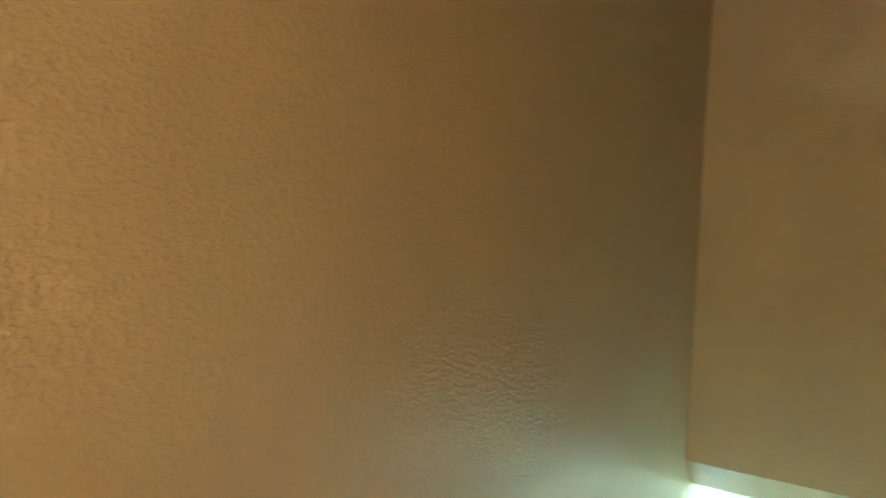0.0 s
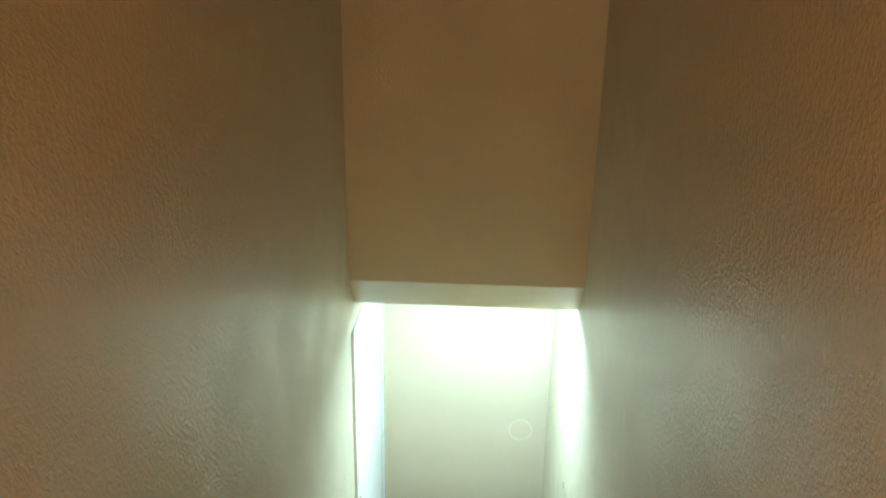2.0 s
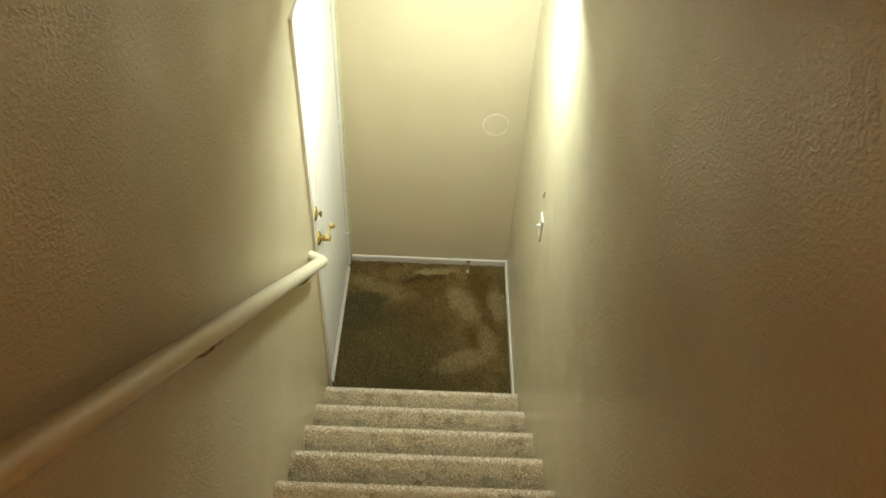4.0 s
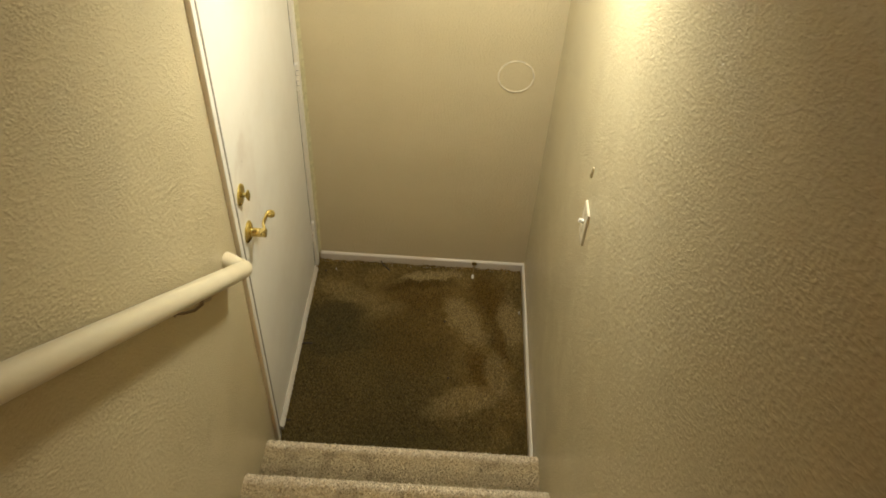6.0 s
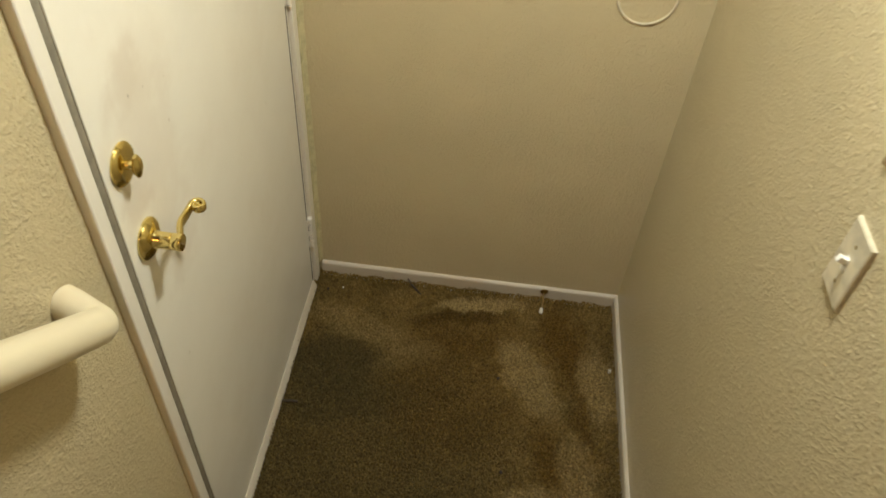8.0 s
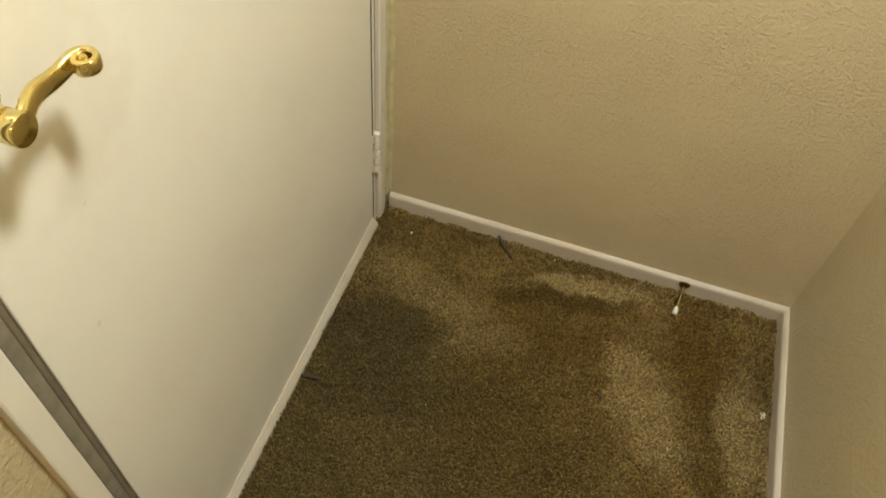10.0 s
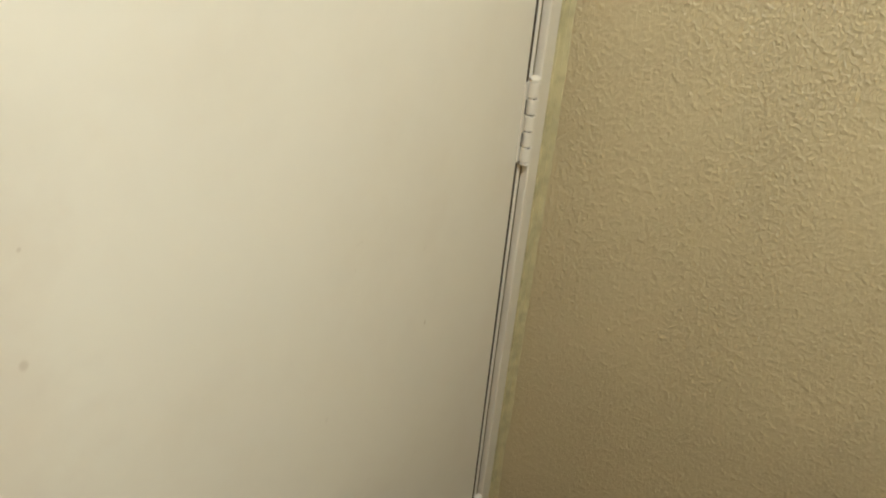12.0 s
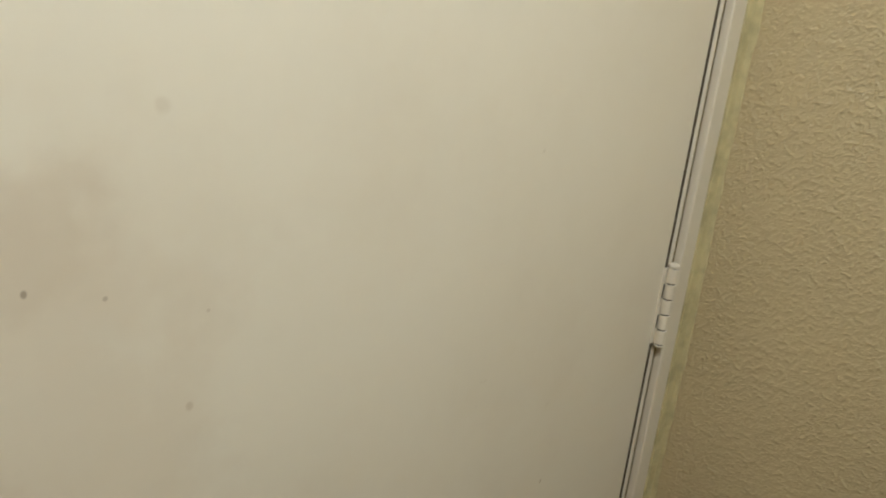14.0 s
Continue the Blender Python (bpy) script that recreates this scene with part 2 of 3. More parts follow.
def whole(name, bm, mat, label, category, kind="", smooth=False):
    return tagged(new(name, mesh_of(name, bm, mat, smooth)), label, category, kind=kind)


def thing(name, place, label, category, group="", kind=""):
    ob = new(name)
    ob.empty_display_size = 0.05
    ob.location = place
    return tagged(ob, label, category, group, kind)


def part(name, bm, mat, parent, label="", smooth=False, kind=""):
    """One mesh under a thing or a part; its bmesh is in world metres."""
    ob = new(name, mesh_of(name, bm, mat, smooth))
    place = Vector()
    up = parent
    while up:
        place += up.location
        up = up.parent
    ob.data.transform(Matrix.Translation(-place))
    ob.parent = parent
    return tagged(ob, label, kind=kind)


def box(x0, x1, y0, y1, z0, z1, bevel=0.0, seg=2, bm=None):
    bm = bm or bmesh.new()
    made = bmesh.ops.create_cube(bm, size=1.0, matrix=Matrix.LocRotScale(
        ((x0 + x1) / 2, (y0 + y1) / 2, (z0 + z1) / 2), None, (x1 - x0, y1 - y0, z1 - z0)))
    if bevel:
        edges = list({e for v in made["verts"] for e in v.link_edges})
        bmesh.ops.bevel(bm, geom=edges, offset=bevel, segments=seg, affect="EDGES", profile=0.5)
    return bm


def prism(points, axis, a, b):
    """A closed outline swept along one axis from a to b."""
    bm = bmesh.new()

    def at(p, s):
        return {"x": (s, p[0], p[1]), "y": (p[0], s, p[1]), "z": (p[0], p[1], s)}[axis]
    first = [bm.verts.new(at(p, a)) for p in points]
    last = [bm.verts.new(at(p, b)) for p in points]
    n = len(points)
    for i in range(n):
        bm.faces.new((first[i], first[(i + 1) % n], last[(i + 1) % n], last[i]))
    bm.faces.new(first)
    bm.faces.new(last)
    return bm


def lathe(profile, origin, axis, seg=32):
    """A turned solid: profile of (distance along axis, radius)."""
    bm = bmesh.new()
    d = Vector(axis).normalized()
    u = d.orthogonal().normalized()
    v = d.cross(u)
    rings = []
    for s, r in profile:
        c = Vector(origin) + d * s
        rings.append([bm.verts.new(c + (u * math.cos(a) + v * math.sin(a)) * max(r, 1e-5))
                      for a in (2 * math.pi * i / seg for i in range(seg))])
    for p, q in zip(rings, rings[1:]):
        for i in range(seg):
            bm.faces.new((p[i], p[(i + 1) % seg], q[(i + 1) % seg], q[i]))
    bm.faces.new(rings[0])
    bm.faces.new(rings[-1])
    return bm


def sweep(points, section, up=(0, 0, 1)):
    """A section (list of side, up offsets, or a function of 0..1 giving one) carried along a line of points."""
    bm = bmesh.new()
    pts = [Vector(p) for p in points]
    rings = []
    for i, p in enumerate(pts):
        d = (pts[min(i + 1, len(pts) - 1)] - pts[max(i - 1, 0)]).normalized()
        side = d.cross(Vector(up)).normalized()
        top = side.cross(d)
        sec = section(i / (len(pts) - 1)) if callable(section) else section
        rings.append([bm.verts.new(p + side * a + top * b) for a, b in sec])
    n = len(rings[0])
    for p, q in zip(rings, rings[1:]):
        for i in range(n):
            bm.faces.new((p[i], p[(i + 1) % n], q[(i + 1) % n], q[i]))
    bm.faces.new(rings[0])
    bm.faces.new(rings[-1])
    return bm


def circle(r, n=20, squash=1.0):
    return [(r * math.cos(2 * math.pi * i / n), r * squash * math.sin(2 * math.pi * i / n)) for i in range(n)]


def wall_grid(us, vs, place, thick, holes=()):
    """A thick wall over a grid of stretches with openings cut through it; place(u, v, depth) gives a point."""
    bm = bmesh.new()
    front = {(i, j): bm.verts.new(place(u, v, 0.0)) for i, u in enumerate(us) for j, v in enumerate(vs)}
    back = {(i, j): bm.verts.new(place(u, v, thick)) for i, u in enumerate(us) for j, v in enumerate(vs)}
    cells = {(i, j) for i in range(len(us) - 1) for j in range(len(vs) - 1)} - set(holes)
    for i, j in cells:
        ring = [(i, j), (i + 1, j), (i + 1, j + 1), (i, j + 1)]
        bm.faces.new([front[k] for k in ring])
        bm.faces.new([back[k] for k in reversed(ring)])
        for (a, b), other in zip(zip(ring, ring[1:] + ring[:1]), ((i, j - 1), (i + 1, j), (i, j + 1), (i - 1, j))):
            if other not in cells:
                bm.faces.new((front[b], front[a], back[a], back[b]))
    for v in [v for v in bm.verts if not v.link_faces]:
        bm.verts.remove(v)
    return bm


# ---- the shell ----
OPEN_Y0, OPEN_Y1, OPEN_TOP = DOOR_Y0 - 0.024, DOOR_Y1 + 0.022, DOOR_TOP + 0.022
whole("wall_left", wall_grid([BACK_Y, OPEN_Y0, OPEN_Y1, 0.0], [-0.15, 0.0, OPEN_TOP, UP_CEIL],
                             lambda u, v, d: (-d, u, v), 0.14, {(1, 1)}),
      WALL, "cream painted stairwell wall with orange-peel texture and a doorway", "wall", "structure")
whole("wall_right", wall_grid([BACK_Y, 0.0], [-0.15, UP_CEIL], lambda u, v, d: (W + d, u, v), 0.14),
      WALL, "cream painted stairwell wall with orange-peel texture", "wall", "structure")
whole("wall_end", wall_grid([-0.14, W + 0.14], [-0.15, UP_CEIL], lambda u, v, d: (u, d, v), 0.14),
      WALL, "cream painted end wall behind the carpeted landing", "wall", "structure")
whole("wall_back", wall_grid([-0.14, W + 0.14], [-0.15, UP_CEIL], lambda u, v, d: (u, BACK_Y - d, v), 0.14),
      WALL, "plain cream wall at the head of the stairs", "wall", "structure")
whole("wall_header", prism([(HEAD_Y, UP_CEIL), (HEAD_Y, HEAD_Z + 0.006), (HEAD_Y + 0.005, HEAD_Z), (LIP_Y - 0.004, LIP_Z + 0.004), (LIP_Y + 0.001, LIP_Z), (LIP_Y + 0.006, LIP_Z + 0.002), (LIP_Y + 0.006, UP_CEIL)],
                           "x", 0.0, W),
      WALL, "cream bulkhead over the landing with a sloped lower edge", "wall", "structure")
whole("ceiling_landing", box(0.0, W, LIP_Y + 0.006, 0.0, LOW_CEIL, LOW_CEIL + 0.12), CEILING,
      "low cream ceiling over the landing", "ceiling", "structure")
whole("ceiling_stairs", box(-0.14, W + 0.14, BACK_Y - 0.14, 0.14, UP_CEIL, UP_CEIL + 0.12), CEILING,
      "cream ceiling high over the stairs", "ceiling", "structure")


# ---- carpeted floors and stairs ----
def step_profile(i):
    """Outline (y, z) of the carpet over one step, from the foot of its riser over the rounded nosing to the back of its tread."""
    z0, z1 = RISE * (i - 1), RISE * i
    nose = NOSE_Y - RUN * (i - 1)
    back = nose - RUN - (0.02 if i < STEPS else 0.0)
    r = 0.017
    pts = [(nose - 0.022, z0), (nose - 0.022, z1 - 2 * r - 0.004)]
    for k in range(9):
        a = radians(-90 + 180 * k / 8)
        pts.append((nose - r + r * math.cos(a), z1 - r + r * math.sin(a)))
    pts.append((back, z1))
    return pts


def floor_carpet():
    bm = bmesh.new()
    nx, ny = 40, 46
    y0 = NOSE_Y - 0.022
    grid = [[bm.verts.new((-0.10 + (W + 0.10) * i / nx, y0 + (0.0 - y0) * j / ny,
                           0.0025 * noise.noise(Vector((i * 0.45, j * 0.45, 3.0))) + 0.002)) for j in range(ny + 1)] for i in range(nx + 1)]
    for i in range(nx):
        for j in range(ny):
            bm.faces.new((grid[i][j], grid[i + 1][j], grid[i + 1][j + 1], grid[i][j + 1]))
    return bm


floor = whole("floor", floor_carpet(), CARPET, "stained worn taupe carpet on the landing", "carpet", "structure", True)
whole("floor_slab", box(-0.14, W + 0.14, -1.1, 0.0, -0.15, -0.02), plain("slab", (0.2, 0.18, 0.15)), "plain slab under the carpet", "floor", "structure")
upper = box(-0.0, W, BACK_Y, TOP_Y - 0.05, TOP_Z - 0.25, TOP_Z)
whole("floor_upper", upper, CARPET, "taupe carpet at the head of the stairs", "carpet", "structure")

stairs = thing("stairs", (W / 2, NOSE_Y, 0.0), "straight stairs covered with worn taupe carpet", "stairs", kind="structure")
for i in range(1, STEPS + 1):
    outline = step_profile(i)
    back = outline[-1][0]
    outline = outline + [(back, RISE * (i - 1) - 0.05), (outline[0][0], RISE * (i - 1) - 0.05)]
    if i == STEPS:
        outline[-3] = (TOP_Y - 0.05, TOP_Z)
        outline[-2] = (TOP_Y - 0.05, TOP_Z - 0.24)
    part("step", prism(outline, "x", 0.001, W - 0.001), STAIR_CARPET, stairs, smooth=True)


def tufts(samples, height, width, seed, mat):
    """Carpet pile: one small leaning three-sided tuft at each sample (place, normal)."""
    rng = np.random.default_rng(seed)
    place, normal = (np.array(a) for a in samples)
    n = len(place)
    t1 = np.tile(np.array([[1.0, 0.0, 0.0]]), (n, 1))
    t2 = np.cross(normal, t1)
    spin = rng.uniform(0, 2 * np.pi, n)
    w = width * rng.uniform(0.7, 1.25, n)
    h = height * rng.uniform(0.65, 1.2, n)
    lean = rng.normal(0, 0.0028, (n, 2))
    verts = np.empty((n, 6, 3))
    for k in range(3):
        a = spin + 2 * np.pi * k / 3
        rim = t1 * np.cos(a)[:, None] + t2 * np.sin(a)[:, None]
        verts[:, k] = place + rim * (w * 0.8)[:, None] - normal * 0.003
        verts[:, 3 + k] = (place + normal * (h * (1 + 0.15 * np.cos(a * 1.7)))[:, None] + rim * (w * 0.62)[:, None]
                           + t1 * lean[:, :1] + t2 * lean[:, 1:])
    quads = np.array([[0, 1, 4, 3], [1, 2, 5, 4], [2, 0, 3, 5]])
    base = (np.arange(n) * 6)[:, None, None]
    faces = [list(f) for f in (quads[None] + base).reshape(-1, 4)]
    faces += [list(f) for f in (np.array([3, 4, 5])[None] + np.arange(n)[:, None] * 6)]
    me = bpy.data.meshes.new("pile")
    me.from_pydata(verts.reshape(-1, 3).tolist(), [], faces)
    me.materials.append(mat)
    return me


def jittered(x0, x1, y0, y1, gap, seed):
    rng = np.random.default_rng(seed)
    nx, ny = int((x1 - x0) / gap), int((y1 - y0) / gap)
    gx, gy = np.meshgrid(np.arange(nx), np.arange(ny))
    u = x0 + (gx.ravel() + 0.5 + rng.uniform(-0.5, 0.5, nx * ny)) * (x1 - x0) / nx
    v = y0 + (gy.ravel() + 0.5 + rng.uniform(-0.5, 0.5, nx * ny)) * (y1 - y0) / ny
    return u, v


def pile_under(parent, me, name="carpet_pile"):
    ob = new(name, me)
    me.transform(Matrix.Translation(-parent.location))
    ob.parent = parent
    return tagged(ob, kind="stuff")


u, v = jittered(0.002, W - 0.002, NOSE_Y - 0.015, -0.003, 0.0037, 5)
edge = np.minimum(np.minimum(-0.011 - v, W - 0.011 - u), u + 0.004)
curl = 0.015 * np.exp(-(np.maximum(edge, 0.0) / 0.020) ** 2) * (0.8 + 0.3 * np.sin(u * 61 + v * 47) * np.sin(u * 23 - v * 19))
pile_under(floor, tufts((np.stack([u, v, curl + 0.003], 1), np.tile([[0, 0, 1.0]], (len(u), 1))), 0.0080, 0.0027, 6, PILE))

places, normals = [], []
for i in range(1, STEPS + 1):
    outline = np.array(step_profile(i)[1:])
    seg = np.diff(outline, axis=0)
    length = np.hypot(seg[:, 0], seg[:, 1])
    total = np.concatenate([[0], np.cumsum(length)])
    gap = 0.0048 if i <= 6 else 0.007
    x, s = jittered(0.003, W - 0.003, 0.0, total[-1] - 0.02, gap, 20 + i)
    k = np.clip(np.searchsorted(total, s) - 1, 0, len(seg) - 1)
    f = ((s - total[k]) / length[k])[:, None]
    yz = outline[k] + seg[k] * f
    nrm = np.stack([np.zeros(len(k)), seg[k][:, 1] / length[k], -seg[k][:, 0] / length[k]], 1)
    places.append(np.column_stack([x, yz]))
    normals.append(nrm)
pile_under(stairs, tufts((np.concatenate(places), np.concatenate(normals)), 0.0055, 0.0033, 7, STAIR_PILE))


# ---- door, frame and casing ----
def casing_profile(width=0.030, thick=0.0100, rise=0.0):
    """Narrow square casing with eased edges, (offset outwards from the inner edge, height off the wall)."""
    r = 0.0022
    return [(0.0, 0.0), (0.0, thick - r), (r * 0.3, thick - r * 0.3), (r, thick), (width - 1.6 * r, thick + rise),
            (width - r * 0.4, thick + rise - r * 0.5), (width, thick + rise - 1.6 * r), (width, 0.0)]


frame_thing = thing("door_frame", (0, (DOOR_Y0 + DOOR_Y1) / 2, 0), "white painted door frame and narrow casing in the wall", "door frame", kind="structure")
jamb, GAP = 0.017, 0.006
LATCH, REVEAL = 0.030, 0.019      # casing set back from the door's edge at the latch, and elsewhere
part("jamb", box(-0.13, -0.006, DOOR_Y0 - GAP - jamb, DOOR_Y0 - GAP, 0.0, DOOR_TOP + 0.003, 0.001), TRIM, frame_thing)
part("jamb", box(-0.13, -0.006, DOOR_Y1 + GAP, DOOR_Y1 + GAP + jamb, 0.0, DOOR_TOP + 0.003, 0.001), TRIM, frame_thing)
part("head_jamb", box(-0.13, -0.008, DOOR_Y0 - GAP - jamb, DOOR_Y1 + GAP + jamb, DOOR_TOP + 0.003, DOOR_TOP + 0.022, 0.001), TRIM, frame_thing)
# Stops are coloured near black to put shade into the gap round the door.
part("door_stop", box(-0.075, -0.046, DOOR_Y0 - GAP, DOOR_Y0 + 0.010, 0.0, DOOR_TOP, 0.001), DARK, frame_thing)
part("door_stop", box(-0.075, -0.046, DOOR_Y1 - 0.010, DOOR_Y1 + GAP, 0.0, DOOR_TOP, 0.001), DARK, frame_thing)
part("door_stop", box(-0.075, -0.046, DOOR_Y0, DOOR_Y1, DOOR_TOP - 0.010, DOOR_TOP + 0.003, 0.001), DARK, frame_thing)
lo, hi, top = DOOR_Y0 - LATCH, DOOR_Y1 + REVEAL, DOOR_TOP + REVEAL
part("gap_strip", prism([(-0.008, lo + 0.0008), (0.0078, lo + 0.0008), (0.0088, lo + 0.0025), (0.0092, lo + 0.0080), (0.0084, lo + 0.0135), (0.0062, lo + 0.0165), (-0.008, lo + 0.0170)],
                            "z", 0.004, top - 0.001), GREY_STRIP, frame_thing, "grey worn weather strip at the latch side", True)
part("strip_lip", prism([(-0.008, lo + 0.0190), (0.0000, lo + 0.0190), (0.0018, lo + 0.0210), (0.0014, lo + 0.0260), (-0.002, lo + 0.0285), (-0.008, lo + 0.0285)],
                        "z", 0.004, top - 0.001), BROWN_STRIP, frame_thing, "brownish grey lip of the weather strip", True)
# Dark strip flush with the door, coloured as shade in the open gap.
part("gap_strip", box(-0.045, 0.0003, DOOR_Y1 + 0.0004, DOOR_Y1 + GAP - 0.0010, 0.012, DOOR_TOP, 0.0006), WORN_GAP_SHADE, frame_thing, "dark worn strip drawn as shade in the gap beside the door edge")
part("bead", prism([(-0.008, hi - 0.0130)] + [(-0.0050 + 0.0066 * math.cos(radians(k)), hi - 0.0080 + 0.0046 * math.sin(radians(k))) for k in range(-90, 91, 18)] + [(-0.008, hi - 0.0030)],
                   "z", 0.012, DOOR_TOP + 0.002), TRIM, frame_thing, "rounded painted bead between door and casing", True)
# Grey strip put in as the shadow line where the casing steps up.
part("shadow_line", box(-0.006, -0.0035, hi - 0.0030, hi - 0.0002, 0.012, DOOR_TOP), GREY_STRIP, frame_thing, "grey strip drawn as the shadow line between bead and casing")
part("casing", prism([(h, lo - o) for o, h in casing_profile(0.033, 0.0098, 0.0036)], "z", 0.0, top + 0.030), TRIM, frame_thing)
part("casing", prism([(h, hi + o) for o, h in casing_profile(-hi - 0.014, 0.0105)], "z", 0.0, top + 0.030), TRIM, frame_thing)
part("head_casing", prism([(h, top + o) for o, h in casing_profile()], "y", lo + 0.0005, hi - 0.0005), TRIM, frame_thing)
part("threshold", box(-0.14, -0.001, DOOR_Y0, DOOR_Y1, -0.004, 0.006, 0.002), DARK_BRASS, frame_thing)

door = thing("door_1", (0, DOOR_Y1, 0), "closed flush white painted door with brass lever and deadbolt", "door", kind="structure")
part("door_leaf", box(-0.044, 0.0, DOOR_Y0, DOOR_Y1, 0.010, DOOR_TOP, 0.0018, 3), DOOR, door)
part("door_sweep", prism([(0.0005, 0.034), (0.003, 0.034), (0.010, 0.024), (0.0135, 0.018), (0.0140, 0.006), (0.0005, 0.006)], "y", DOOR_Y0 + 0.004, DOOR_Y1 - 0.004), BASE, door, "white painted weather strip along the door foot")


def hinge(z0, z1):
    """A painted butt hinge: leaf edges and five knuckles with dark joints."""
    y, x, r = DOOR_Y1 + 0.0095, 0.0068, 0.0073
    h = part("hinge", box(-0.001, 0.0022, DOOR_Y1 - 0.003, y, z0 + 0.001, z1 - 0.001, 0.0008), TRIM, door, "painted-over butt hinge")
    part("leaf", box(-0.001, 0.0022, y, y + 0.006, z0 + 0.001, z1 - 0.001, 0.0008), TRIM, h)
    n = 5
    step = (z1 - z0) / n
    for k in range(n):
        a, b = z0 + step * k + 0.0010, z0 + step * (k + 1) - 0.0010
        part("knuckle", lathe([(0, r - 0.0006), (0.0007, r), (b - a - 0.0007, r), (b - a, r - 0.0006)], (x, y, a), (0, 0, 1), 20), TRIM, h, smooth=True)
        if k in (1, 3):
            part("joint", box(0.0015, 0.0030, y - 0.0088, y - 0.0076, a + 0.0005, b - 0.0005), DARK, h, "dark open joint")
    part("pin", lathe([(0, r * 0.75), (z1 - z0 + 0.002, r * 0.75)], (x, y, z0 - 0.001), (0, 0, 1), 16), DARK, h, "dark hinge pin", True)
    part("pin_head", lathe([(0, r * 0.95), (0.003, r), (0.005, r * 0.6), (0.0055, 0)], (x, y, z1), (0, 0, 1), 20), TRIM, h, smooth=True)
    part("pin_foot", lathe([(0, 0), (0.0005, r * 0.6), (0.003, r), (0.004, r * 0.9)], (x, y, z0 - 0.0045), (0, 0, 1), 20), TRIM, h, smooth=True)


for z in (0.182, 0.960, 1.745):
    hinge(z, z + 0.108)

LOCK_Y = -0.850


def lever_handle():
    z = 1.004
    h = part("door_handle", lathe([(0.0005, 0.0335), (0.003, 0.0340), (0.006, 0.0325), (0.010, 0.026), (0.013, 0.018), (0.014, 0.0145), (0.016, 0.0140)],
                                  (0, LOCK_Y, z), (1, 0, 0), 48), BRASS, door, "polished brass lever handle with a round rose", True)
    part("rose_screw", lathe([(0, 0.0030), (0.0016, 0.0026), (0.002, 0.0)], (0.0085, LOCK_Y + 0.016, z + 0.0175), (1, 0.3, 0.3), 14), DARK_BRASS, h, "dark screw in the rose", True)
    part("hub", lathe([(0.013, 0.0130), (0.015, 0.0145), (0.017, 0.0132), (0.038, 0.0132), (0.0385, 0.0124), (0.0395, 0.0132), (0.052, 0.0138), (0.0545, 0.0130), (0.055, 0.011)],
                      (0, LOCK_Y, z), (1, 0, 0), 40), BRASS, h, smooth=True)
    line = []
    for k in range(19):
        s = k / 18
        line.append((0.0495 - 0.007 * math.sin(s * math.pi) - 0.008 * s, LOCK_Y + 0.006 + 0.070 * s, z + 0.004 * s + 0.003 * math.sin(2 * math.pi * s)))
    cx, cy, cz = line[-1]
    for k in range(1, 27):
        a = radians(180 - 16 * k)
        r = 0.0110 - 0.0050 * k / 26
        line.append((cx + 0.0110 + r * math.cos(a), cy + r * math.sin(a), cz))

    def section(s):
        w = 0.0098 - 0.0030 * min(s * 1.5, 1)
        t = 0.0050 - 0.0018 * min(s * 1.5, 1)
        return [(t * math.copysign(abs(math.cos(a)) ** 0.6, math.cos(a)), w * math.copysign(abs(math.sin(a)) ** 0.6, math.sin(a)))
                for a in (2 * math.pi * (i + 0.5) / 16 for i in range(16))]
    part("lever", sweep(line, section), BRASS, h, "scrolled brass lever", True)
    part("scroll_eye", lathe([(-0.0072, 0.0), (-0.0068, 0.0025), (-0.004, 0.0046), (0.004, 0.0046), (0.0068, 0.0025), (0.0072, 0.0)], (cx + 0.0110, cy, cz), (0, 0, 1), 20), BRASS, h, smooth=True)


def deadbolt():
    z, y = 1.152, LOCK_Y - 0.006
    h = part("deadbolt", lathe([(0.0005, 0.0315), (0.003, 0.0320), (0.006, 0.0300), (0.008, 0.024), (0.0085, 0.0)], (0, y, z), (1, 0, 0), 48), BRASS, door,
             "polished brass deadbolt with a thumb turn", True)
    part("stem", lathe([(0.008, 0.0070), (0.020, 0.0060)], (0, y, z), (1, 0, 0), 24), BRASS, h, smooth=True)
    part("thumb_turn", sweep([(0.023, y, z + s) for s in np.linspace(-0.0165, 0.0165, 15)],
                             lambda s: circle(0.0040 + 0.0085 * math.sin(math.pi * (0.06 + 0.88 * s)), 16, 0.45), (1, 0, 0)), BRASS, h, smooth=True)
    for dy in (-0.019, 0.019):
        part("plate_screw", lathe([(0, 0.0028), (0.0012, 0.0024), (0.0015, 0)], (0.0068, y + dy, z), (1, 0, 0), 12), DARK_BRASS, h, smooth=True)


lever_handle()
deadbolt()

# ---- trim on the end and right walls ----
def caulk_line():
    bm = bmesh.new()
    rows, random_line = 90, random.Random(4)
    rim = []
    for k in range(rows + 1):
        z = 0.062 + (LOW_CEIL - 0.063) * k / rows
        w = 0.0150 + 0.0030 * noise.noise(Vector((0, 0, z * 9))) + random_line.uniform(-0.0014, 0.0014)
        rim.append([bm.verts.new(p) for p in ((0.0005, -w, z), (0.0128, -w, z), (0.0140, -0.6 * w, z), (0.0155, -0.0025, z), (w + 0.0065, -0.0012, z), (w + 0.0075, 0.001, z))])
    for a, b in zip(rim, rim[1:]):
        for i in range(5):
            bm.faces.new((a[i], a[i + 1], b[i + 1], b[i]))
    return bm


whole("trim", caulk_line(), CAULK, "uneven yellowed caulk where casing meets wall", "trim", "structure", True)


def board_profile(height):
    return [(0.0, -0.004), (0.0110, -0.004), (0.0110, height - 0.010), (0.0098, height - 0.005), (0.0070, height - 0.002), (0.004, height), (0.0, height)]


